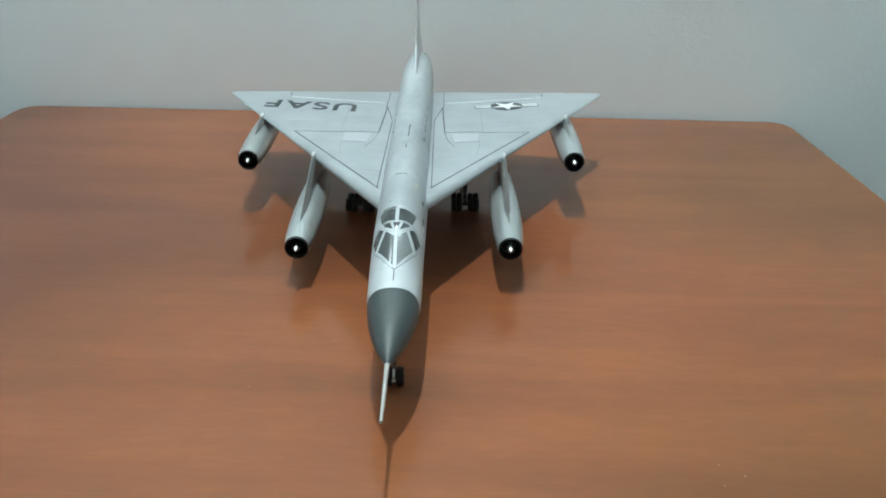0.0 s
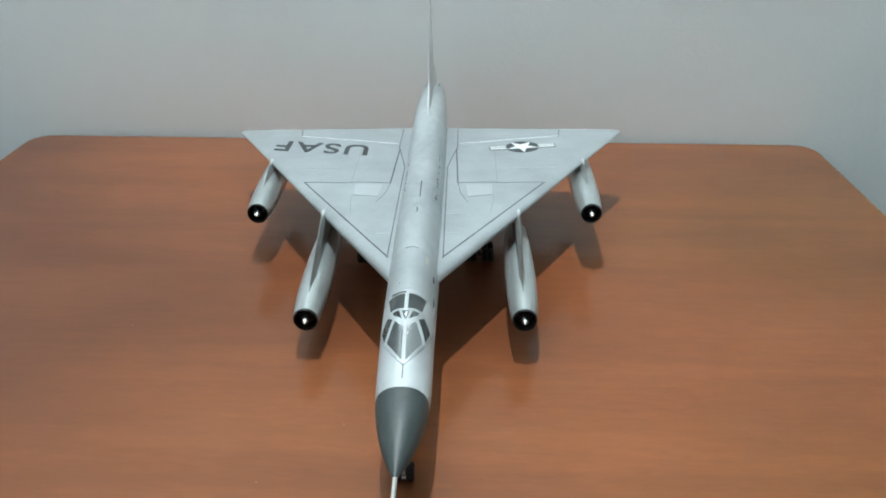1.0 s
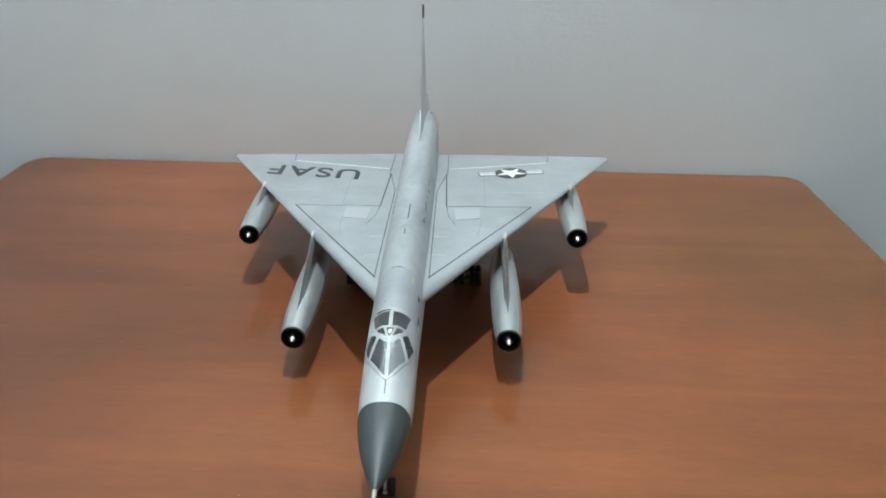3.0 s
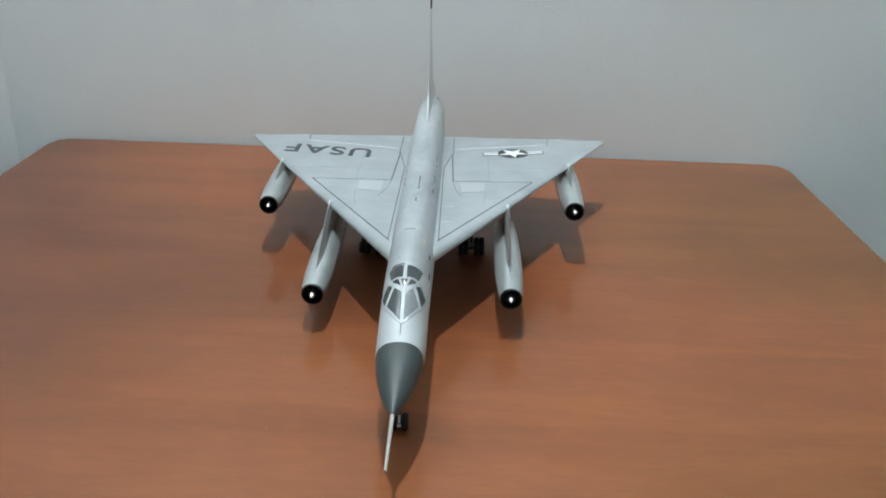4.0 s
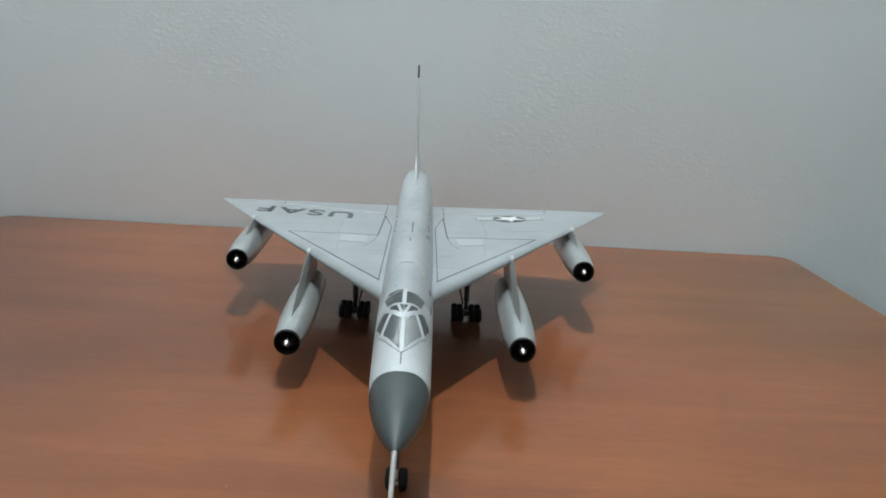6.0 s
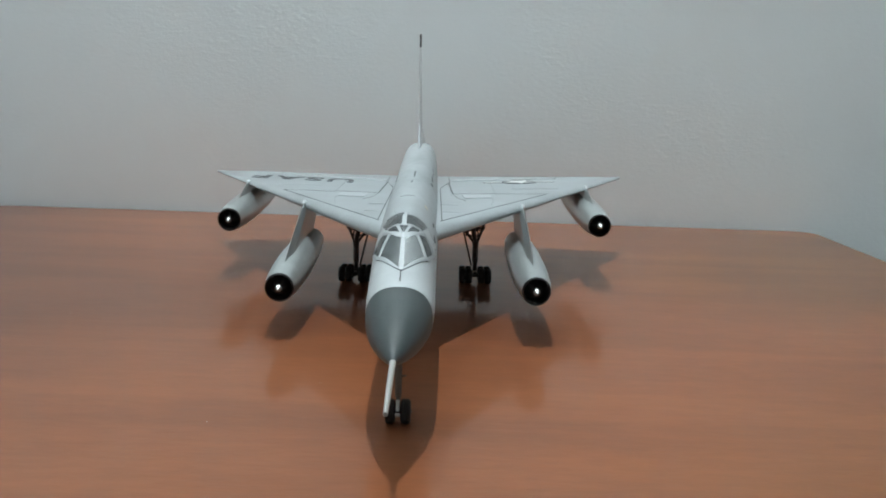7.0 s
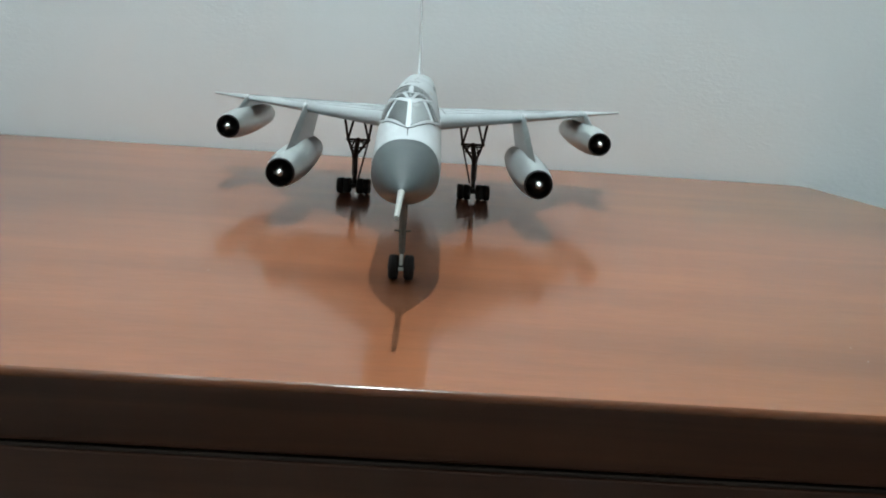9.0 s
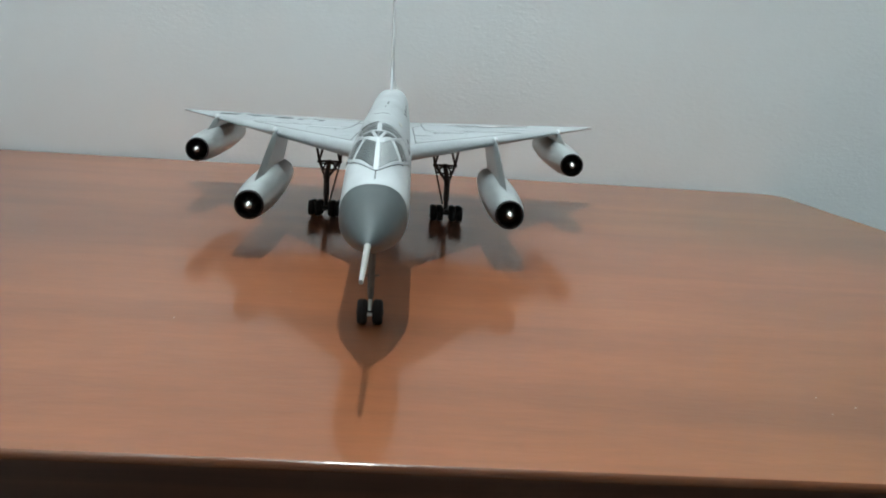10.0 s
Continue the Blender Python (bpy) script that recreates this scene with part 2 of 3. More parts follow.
def box(x0, x1, y0, y1, z0, z1, bevel=0.0):
    bm = bmesh.new()
    bmesh.ops.create_cube(bm, size=1)
    bmesh.ops.scale(bm, vec=(x1 - x0, y1 - y0, z1 - z0), verts=bm.verts)
    bmesh.ops.translate(bm, vec=((x0 + x1) / 2, (y0 + y1) / 2, (z0 + z1) / 2), verts=bm.verts)
    if bevel:
        bmesh.ops.bevel(bm, geom=bm.edges[:], offset=bevel, segments=3, affect="EDGES", profile=0.5)
    return bm


def lathe(profile, n=32, centre=(0, 0, 0), closed=True):
    """A body of revolution about y; profile: (y, radius)."""
    bm = bmesh.new()
    rings = []
    for y, r in profile:
        rings.append([bm.verts.new((centre[0] + r * math.cos(a), centre[1] + y, centre[2] + r * math.sin(a)))
                      for a in (2 * math.pi * k / n for k in range(n))])
    for a, b in zip(rings, rings[1:]):
        for k in range(n):
            bm.faces.new((a[k], a[(k + 1) % n], b[(k + 1) % n], b[k]))
    if closed:
        bm.faces.new(rings[0])
        bm.faces.new(rings[-1])
    return bm


def rod(p, q, r, n=10, r2=None):
    """A round bar from p to q."""
    bm = bmesh.new()
    p, q = Vector(p), Vector(q)
    d = q - p
    bmesh.ops.create_cone(bm, cap_ends=True, segments=n, radius1=r, radius2=r if r2 is None else r2, depth=d.length)
    m = Matrix.Translation((p + q) / 2) @ d.to_track_quat("Z", "Y").to_matrix().to_4x4()
    bmesh.ops.transform(bm, matrix=m, verts=bm.verts)
    return bm


def join(*bms):
    """One bmesh out of several."""
    out = bmesh.new()
    for b in bms:
        me = bpy.data.meshes.new("tmp")
        b.to_mesh(me)
        b.free()
        out.from_mesh(me)
        bpy.data.meshes.remove(me)
    return out


def prism(outline, axis, lo, hi):
    """A flat polygon given in two coordinates, pushed out along the third axis."""
    bm = bmesh.new()

    def at(p, v):
        a, b = p
        return {"x": (v, a, b), "y": (a, v, b), "z": (a, b, v)}[axis]
    top = [bm.verts.new(at(p, hi)) for p in outline]
    bot = [bm.verts.new(at(p, lo)) for p in outline]
    bm.faces.new(top)
    bm.faces.new(bot)
    for k in range(len(outline)):
        j = (k + 1) % len(outline)
        bm.faces.new((top[k], top[j], bot[j], bot[k]))
    return bm


# ---- the room ----
def structure(name, bm, material, label):
    return tagged(part(name, bm, material, smooth=False), label, name.split("_")[0], kind="structure")


ROOM = pose(0, 0.1942, 0, 0, 0, 2.4)     # the desk's front edge; the room and the desk share its direction
# east and south walls are unseen, their distance set for the bounced light
X_WEST, X_EAST, Y_SOUTH, Y_NORTH, CEIL = -0.524, 3.6, -4.0, 0.713, 3.0


def room_piece(name, bm, material, label):
    structure(name, bm, material, label).matrix_basis = ROOM


room_piece("wall_north", box(X_WEST - 0.15, X_EAST + 0.15, Y_NORTH, Y_NORTH + 0.15, 0, CEIL), PLASTER, "white painted plaster wall with a rough lumpy finish")
room_piece("wall_west", box(X_WEST - 0.15, X_WEST, Y_SOUTH, Y_NORTH, 0, CEIL), PLASTER, "white painted plaster side wall beside the desk")
room_piece("wall_east", box(X_EAST, X_EAST + 0.15, Y_SOUTH, Y_NORTH, 0, CEIL), PLASTER, "white painted plaster wall")
room_piece("wall_south", box(X_WEST - 0.15, X_EAST + 0.15, Y_SOUTH - 0.15, Y_SOUTH, 0, CEIL), PLASTER, "white painted plaster wall")
room_piece("floor", box(X_WEST - 0.15, X_EAST + 0.15, Y_SOUTH - 0.15, Y_NORTH + 0.15, -0.12, 0), FLOOR_MAT, "plain brown floor")
room_piece("ceiling", box(X_WEST - 0.15, X_EAST + 0.15, Y_SOUTH - 0.15, Y_NORTH + 0.15, CEIL, CEIL + 0.12), PLASTER, "white plaster ceiling")


# ---- the desk ----
def rounded_outline(corners, radius, n=8):
    """A polygon with each corner rounded."""
    out = []
    for k, c in enumerate(corners):
        c = Vector(c)
        a = (Vector(corners[k - 1]) - c).normalized()
        b = (Vector(corners[(k + 1) % len(corners)]) - c).normalized()
        p, q = c + a * radius, c + b * radius
        for s in range(n + 1):
            t = s / n
            out.append(tuple(p * (1 - t) ** 2 + c * 2 * t * (1 - t) + q * t * t))
    return out


def slab_with_rounded_edge(outline, z0, z1, r, n=6):
    """A slab whose upper and lower rims are rounded off with radius r."""
    pts = [Vector(p) for p in outline]
    outward = []
    for k, p in enumerate(pts):
        d = (pts[(k + 1) % len(pts)] - pts[k - 1]).normalized()
        outward.append(Vector((d.y, -d.x)))
    turns = [math.pi / 2 * k / n for k in range(n + 1)]
    profile = [(r - r * math.cos(a), z1 - r + r * math.sin(a)) for a in reversed(turns)] + [(r - r * math.cos(a), z0 + r - r * math.sin(a)) for a in turns]
    bm = bmesh.new()
    rings = [[bm.verts.new((p.x - o.x * inset, p.y - o.y * inset, z)) for p, o in zip(pts, outward)] for inset, z in profile]
    for a, b in zip(rings, rings[1:]):
        for k in range(len(pts)):
            j = (k + 1) % len(pts)
            bm.faces.new((a[k], a[j], b[j], b[k]))
    bm.faces.new(rings[0])
    bm.faces.new(rings[-1])
    return bm


def build_desk():
    desk = tagged(new("desk"), "reddish-brown lacquered wooden desk with rounded corners, pushed against the wall", "desk")
    desk.matrix_basis = ROOM
    x0, x1, y1 = -0.4685, 0.4425, 0.708
    top = slab_with_rounded_edge(rounded_outline([(x0, 0), (x1, 0), (x1, y1), (x0, y1)], 0.03), Z0 - 0.0222, Z0, 0.0024)
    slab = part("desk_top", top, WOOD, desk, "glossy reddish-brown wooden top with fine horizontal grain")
    # colour by facing: wood on top, a darker rim, darkest sides and underside
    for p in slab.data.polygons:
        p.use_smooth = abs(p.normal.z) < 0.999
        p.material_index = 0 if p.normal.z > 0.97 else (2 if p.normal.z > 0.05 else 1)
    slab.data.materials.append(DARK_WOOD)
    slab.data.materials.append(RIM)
    zt = Z0 - 0.0228
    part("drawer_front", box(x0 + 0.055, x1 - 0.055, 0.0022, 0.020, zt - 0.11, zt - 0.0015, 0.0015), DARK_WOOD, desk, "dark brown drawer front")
    part("drawer_edge", box(x0 + 0.055, x1 - 0.055, 0.0014, 0.0030, zt - 0.0014, zt - 0.0002, 0.0003), EDGE_WOOD, desk, "thin greyer edge of the drawer")
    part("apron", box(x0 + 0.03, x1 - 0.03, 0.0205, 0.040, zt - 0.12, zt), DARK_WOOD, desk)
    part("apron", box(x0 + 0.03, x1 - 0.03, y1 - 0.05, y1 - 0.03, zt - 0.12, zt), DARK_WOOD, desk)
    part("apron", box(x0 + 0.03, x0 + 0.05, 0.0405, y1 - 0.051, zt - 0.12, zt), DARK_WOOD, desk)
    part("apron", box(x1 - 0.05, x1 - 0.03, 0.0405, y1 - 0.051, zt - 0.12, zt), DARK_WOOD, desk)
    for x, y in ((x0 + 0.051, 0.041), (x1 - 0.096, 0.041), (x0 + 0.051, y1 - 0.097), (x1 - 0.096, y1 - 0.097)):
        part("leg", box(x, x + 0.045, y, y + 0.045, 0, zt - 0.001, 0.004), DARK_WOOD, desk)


build_desk()


# ---- the model airplane; x to its left wing, y from nose to tail, z up from the desk ----
def curve(table, y):
    """Smooth interpolation in rows of (y, value), with no overshoot between rows."""
    if y <= table[0][0]:
        return table[0][1]
    if y >= table[-1][0]:
        return table[-1][1]
    k = next(i for i in range(len(table) - 1) if y <= table[i + 1][0])
    slope = [(table[i + 1][1] - table[i][1]) / (table[i + 1][0] - table[i][0]) for i in range(len(table) - 1)]

    def tangent(i):
        if i == 0 or i == len(table) - 1:
            return slope[0] if i == 0 else slope[-1]
        p, q = slope[i - 1], slope[i]
        return 0.0 if p * q <= 0 else 2 * p * q / (p + q)
    (ya, va), (yb, vb) = table[k], table[k + 1]
    h, t = yb - ya, (y - ya) / (yb - ya)
    return (va * (1 + 2 * t) * (1 - t) ** 2 + h * tangent(k) * t * (1 - t) ** 2
            + vb * t * t * (3 - 2 * t) - h * tangent(k + 1) * t * t * (1 - t))


TOP = [(0, .0462), (.004, .0475), (.012, .0505), (.025, .0548), (.04, .0587), (.053, .0613), (.069, .0653), (.08, .0708), (.09, .0758), (.1, .0800),
       (.1135, .0832), (.13, .0843), (.2, .0862), (.3, .0888), (.4, .0915), (.44, .0922), (.48, .0922), (.51, .0914), (.54, .0894), (.558, .0866), (.568, .0835), (.572, .0800)]
BOT = [(0, .0438), (.004, .0425), (.012, .0400), (.025, .0370), (.04, .0348), (.053, .0338), (.069, .0332), (.1, .033), (.2, .034), (.3, .036), (.4, .040), (.48, .046), (.54, .053), (.572, .0585)]
WID = [(0, .0010), (.004, .0027), (.012, .0059), (.025, .0099), (.04, .0131), (.053, .0148), (.069, .0156), (.1, .0159), (.14, .0164), (.2, .0168), (.3, .0165), (.4, .0162),
       (.48, .0157), (.51, .0150), (.54, .0134), (.558, .0112), (.568, .0084), (.572, .0050)]


def hull(y, a, lift=0.0):
    """A point of the fuselage's skin: distance from the nose, degrees from the top (to +x), and lift off the skin."""
    zt, zb, w = curve(TOP, y), curve(BOT, y), curve(WID, y)
    zc = zb + 0.46 * (zt - zb)
    r = radians(a)
    c, s = math.cos(r), math.sin(r)
    # the section is squarer round the radome joint and towards the tail
    e = 2 / (2 + 0.7 * min(1, max(0, (y - .15) / .28)) + 0.40 * max(0, 1 - abs(y - .055) / .05))
    c, s = math.copysign(abs(c) ** e, c), math.copysign(abs(s) ** e, s)
    h = (zt - zc) if c > 0 else (zc - zb)
    return ((w + lift) * s, y, zc + (h + lift) * c)


def hull_body(y0, y1, steps, n=48, cap0=True, cap1=True):
    bm = bmesh.new()
    rings = []
    for k in range(steps + 1):
        y = y0 + (y1 - y0) * k / steps
        rings.append([bm.verts.new(hull(y, 360 * j / n)) for j in range(n)])
    for a, b in zip(rings, rings[1:]):
        for k in range(n):
            bm.faces.new((a[k], a[(k + 1) % n], b[(k + 1) % n], b[k]))
    if cap0:
        bm.faces.new(rings[0])
    if cap1:
        bm.faces.new(rings[-1])
    return bm


def hull_patch(corners, lift, thick, n=6):
    """A curved plate on the skin between four (y, degrees) corners."""
    bm = bmesh.new()
    (ya, aa), (yb, ab), (yc, ac), (yd, ad) = corners
    grids = []
    for l in (lift, lift + thick):
        grid = []
        for i in range(n + 1):
            u = i / n
            row = []
            for j in range(n + 1):
                v = j / n
                y = (ya * (1 - u) + yb * u) * (1 - v) + (yd * (1 - u) + yc * u) * v
                a = (aa * (1 - u) + ab * u) * (1 - v) + (ad * (1 - u) + ac * u) * v
                row.append(bm.verts.new(hull(y, a, l)))
            grid.append(row)
        grids.append(grid)
    lo, hi = grids
    for i in range(n):
        for j in range(n):
            bm.faces.new((hi[i][j], hi[i + 1][j], hi[i + 1][j + 1], hi[i][j + 1]))
            bm.faces.new((lo[i][j], lo[i][j + 1], lo[i + 1][j + 1], lo[i + 1][j]))
    for i in range(n):
        for g in (0, n):
            bm.faces.new((lo[i][g], lo[i + 1][g], hi[i + 1][g], hi[i][g]))
            bm.faces.new((lo[g][i], lo[g][i + 1], hi[g][i + 1], hi[g][i]))
    return bm


def hull_strip(p, q, width, lift=0.0001, thick=0.0003, n=8):
    """A narrow strip on the skin from one (y, degrees) to another; width in metres."""
    (ya, aa), (yb, ab) = p, q
    w = (curve(WID, (ya + yb) / 2) + 0.006)
    dy, da = yb - ya, radians(ab - aa) * w
    l = math.hypot(dy, da)
    oy, oa = -da / l * width / 2, math.degrees(dy / l * width / 2 / w)
    return hull_patch([(ya + oy, aa + oa), (yb + oy, ab + oa), (yb - oy, ab - oa), (ya - oy, aa - oa)], lift, thick, n)


LE0, LES, TE0, TES, TIP = 0.138, 1.735, 0.480, -0.115, 0.180


def wing_z(x, y, side=1):
    """Height of the wing's skin; side 1 the upper, -1 the lower."""
    x = abs(x)
    le, te = LE0 + LES * x, TE0 + TES * x
    c = min(1, max(0, (y - le) / max(te - le, 1e-4)))
    s = x / TIP
    t = 0.0047 * (1 - s) + 0.0009 * s
    front = min(0.22, 0.012 / max(te - le, 0.012))
    f = math.sqrt(1 - (1 - c / front) ** 2) if c < front else 1 - 0.93 * ((c - front) / (1 - front)) ** 1.6
    droop = 0.0012 * (1 - s) * max(0, 1 - c / front) ** 1.5
    return 0.0634 + 0.0038 * s - droop - 0.0012 * c * (1 - s) + side * t * f


def build_wing(sign, plane):
    bm = bmesh.new()
    nx, ny = 30, 34
    grids = {}
    for side in (1, -1):
        rows = []
        for i in range(nx + 1):
            x = 0.006 + (TIP - 0.006) * i / nx
            le, te = LE0 + LES * x, TE0 + TES * x
            row = []
            for j in range(ny + 1):
                c = (j / ny) ** 1.9
                y = le + (te - le) * c
                if side == -1 and j in (0,):
                    row.append(grids[1][i][j])
                else:
                    row.append(bm.verts.new((sign * x, y, wing_z(x, y, side))))
            rows.append(row)
        grids[side] = rows
    for side in (1, -1):
        g = grids[side]
        for i in range(nx):
            for j in range(ny):
                bm.faces.new((g[i][j], g[i + 1][j], g[i + 1][j + 1], g[i][j + 1]))
    u, l = grids[1], grids[-1]
    for i in range(nx):
        bm.faces.new((u[i][ny], u[i + 1][ny], l[i + 1][ny], l[i][ny]))
    bm.faces.new([v for v in u[nx]] + [v for v in reversed(l[nx][1:])])
    bm.faces.new([v for v in u[0]] + [v for v in reversed(l[0][1:])])
    return part("wing", bm, SILVER, plane, "light silver-grey delta wing")


def wing_strip(points, width, lift=0.00003, thick=0.00007, step=0.006):
    """A narrow strip that follows the wing's upper skin along (x, y) points."""
    dense = []
    for (xa, ya), (xb, yb) in zip(points, points[1:]):
        k = max(1, int(math.hypot(xb - xa, yb - ya) / step))
        dense += [(xa + (xb - xa) * i / k, ya + (yb - ya) * i / k) for i in range(k)]
    dense.append(points[-1])
    bm = bmesh.new()
    prev = None
    for k, (x, y) in enumerate(dense):
        a, b = dense[max(0, k - 1)], dense[min(len(dense) - 1, k + 1)]
        d = Vector((b[0] - a[0], b[1] - a[1])).normalized()
        n = Vector((-d.y, d.x)) * width / 2
        row = []
        for s in (1, -1):
            px, py = x + n.x * s, y + n.y * s
            z = wing_z(px, py)
            row += [bm.verts.new((px, py, z + lift + thick)), bm.verts.new((px, py, z - 0.0004))]
        if prev:
            (a1, a0, b1, b0), (c1, c0, d1, d0) = prev, row
            bm.faces.new((a1, b1, d1, c1))
            bm.faces.new((a1, c1, c0, a0))
            bm.faces.new((b1, b0, d0, d1))
            bm.faces.new((a0, c0, d0, b0))
        else:
            bm.faces.new((row[0], row[1], row[3], row[2]))
        prev = row
    bm.faces.new((prev[0], prev[2], prev[3], prev[1]))
    return bm


def on_wing(outline, lift=0.0002, thick=0.0002):
    """A thin plate with the (x, y) outline, laid on the wing's upper skin."""
    bm = bmesh.new()
    top = [bm.verts.new((x, y, wing_z(x, y) + lift + thick)) for x, y in outline]
    bot = [bm.verts.new((x, y, wing_z(x, y) - 0.0004)) for x, y in outline]
    bm.faces.new(top)
    bm.faces.new(bot)
    for k in range(len(outline)):
        j = (k + 1) % len(outline)
        bm.faces.new((top[k], top[j], bot[j], bot[k]))
    return bm


def wing_details(sign, plane):
    s = sign
    lines = [([(s * .0185, .191), (s * .0985, .3250)], .0010),
             ([(s * .0985, .3250), (s * .060, .3258), (s * .058, .3278), (s * .0278, .3278)], .0006),
             ([(s * .0278, .3278), (s * .0258, .4135)], .0010),
             ([(s * .0258, .4135), (s * .0185, .366), (s * .0190, .190)], .0006),
             ([(s * .0278, .3278), (s * .030, .305), (s * .036, .286)], .0003)]
    for pts, w in lines:
        part("panel_line", wing_strip(pts, w), LINE, plane, "dark engraved panel line")
    for pts in ([(s * .0600, .3266), (s * .0606, .4300)], [(s * .0562, .3000), (s * .0556, .2850), (s * .0530, .2640)]):
        part("panel_seam", wing_strip(pts, .0003), SEAM, plane, "faint panel seam")
    # elevon with its raised hinge line; the pale colour paints in the ridge's highlight
    part("hinge_line", wing_strip([(s * .029, .427), (s * .121, .4425)], .0018, thick=.0006), HINGE_GLINT, plane, "raised elevon hinge line with its glint painted pale")
    part("hinge_line", wing_strip([(s * .121, .4425), (s * .124, .464)], .0006, thick=.0002), LINE, plane)
    part("hinge_line", wing_strip([(s * .126, .4635), (s * .150, .4610)], .0014, thick=.0004), HINGE_GLINT, plane)
    part("elevon_edge", wing_strip([(s * .0268, .412), (s * .0265, .474)], .0006), LINE, plane)
    # slightly raised access panels
    part("access_panel", on_wing([(s * .034, .323), (s * .056, .3225), (s * .055, .300), (s * .036, .297)], .0001, .0002), PANEL, plane)
    part("panel_rib", wing_strip([(s * .0745, .3595), (s * .111, .3585)], .0009, thick=.0002), SILVER_LIGHT, plane)
    part("panel_rib", wing_strip([(s * .030, .262), (s * .0195, .2635)], .0009, thick=.0002), SILVER_LIGHT, plane)
    part("panel_rib", wing_strip([(s * .030, .228), (s * .0195, .229)], .0009, thick=.0002), SILVER_LIGHT, plane)


def build_nacelle(x, y, z, inner, plane):
    n = plane
    rise = 0.035 if inner else 0.028   # the nacelle's tail sits higher than its inlet

    def tilted(bm):
        for v in bm.verts:
            v.co.z += rise * (v.co.y - y)
        return bm
    k = 1.0 if inner else 1.12
    prof = [(.0020, .0078), (.0010, .0081), (.0012, .0084), (.012, .0097), (.03, .0107), (.05 * k, .0111), (.075 * k, .0110), (.1 * k, .0103), (.118 * k, .0093), (.128 * k, .0087), (.128 * k, .0074), (.116 * k, .0066)]
    nac = part("engine_nacelle", tilted(lathe(prof, 40, (x, y, z), closed=False)), NACELLE, n, "silver-grey engine nacelle with a black inlet")
    part("inlet_ring", tilted(lathe([(.0012, .00845), (.0004, .0084), (-.0003, .0081), (-.0004, .0077), (.0002, .0073), (.010, .0071), (.0102, .001)], 40, (x, y, z), closed=False)), BLACK, nac, "black inlet lip")
    part("spike", tilted(lathe([(-.0034, .0004), (-.0030, .0009), (-.0010, .0023), (.0015, .0036), (.0040, .0048), (.0065, .0059), (.0098, .0069)], 32, (x, y, z))), SPIKE, nac, "glossy black inlet cone")
    part("spike_tip", tilted(lathe([(-.0046, .0001), (-.0043, .0005), (-.0036, .0009), (-.0028, .0013), (-.0020, .0018), (-.0016, .0020)], 24, (x, y, z))), CHROME, nac, "bright metal cone tip")
    part("exhaust", tilted(lathe([(.116 * k, .0066), (.112 * k, .0030), (.1119 * k, .0004)], 24, (x, y, z), closed=False)), DARK_METAL, nac)
    # pylon blade
    if inner:
        side = [(.012, .0090), (.052, .0230), (.088, .0345), (.098, .0362), (.108, .0330), (.168, .0318), (.124, .009), (.050, .007)]
    else:
        side = [(.018, .0085), (.040, .0145), (.057, .0196), (.066, .0206), (.074, .0170), (.130, .0170), (.126, .007), (.050, .006)]
    side = [(y + .002 + a, z + b) for a, b in side]
    # sharp at its front and rear, thickest in the middle
    bm = bmesh.new()
    rim = [bm.verts.new((x, *p)) for p in side]
    shift = (.017, .017, .014, .008, .004, -.012, -.010, .0)
    for w in (1, -1):
        ins = [bm.verts.new((x + w * .0021, p[0] + d, p[1])) for p, d in zip(side, shift)]
        bm.faces.new(ins)
        for k in range(len(side)):
            j = (k + 1) % len(side)
            bm.faces.new((rim[k], rim[j], ins[j], ins[k]))
    part("pylon", bm, PYLON, nac, smooth=False)
    # bright nib where the pylon meets the leading edge
    yl, zl = LE0 + LES * abs(x), wing_z(x, LE0 + LES * abs(x) + .003)
    nib = bmesh.new()
    bmesh.ops.create_icosphere(nib, subdivisions=2, radius=1)
    bmesh.ops.scale(nib, vec=(.0018, .0052, .0024), verts=nib.verts)
    bmesh.ops.translate(nib, vec=(x, yl + .001, zl - .0006), verts=nib.verts)
    part("pylon_nib", nib, SILVER_LIGHT, nac)


def wheel(parent, c, r, w):
    prof = [(-w * .44, r * .45), (-w / 2, r * .66), (-w * .48, r * .80), (-w * .38, r * .93), (-w * .20, r * .99), (-w * .07, r), (-w * .04, r * .955), (w * .04, r * .955), (w * .07, r),
            (w * .20, r * .99), (w * .38, r * .93), (w * .48, r * .80), (w / 2, r * .66), (w * .44, r * .45)]
    bm = lathe(prof, 24)
    bmesh.ops.transform(bm, matrix=pose(*c, 0, 0, 90), verts=bm.verts)
    part("wheel", bm, TYRE, parent, "black rubber wheel")
    hub = lathe([(-w * .53, r * .2), (-w * .51, r * .42), (w * .51, r * .42), (w * .53, r * .2)], 16)
    bmesh.ops.transform(hub, matrix=pose(*c, 0, 0, 90), verts=hub.verts)
    part("hub", hub, DARK_METAL, parent)


def knob(p, r):
    bm = bmesh.new()
    bmesh.ops.create_icosphere(bm, subdivisions=2, radius=r)
    bmesh.ops.translate(bm, vec=p, verts=bm.verts)
    return bm


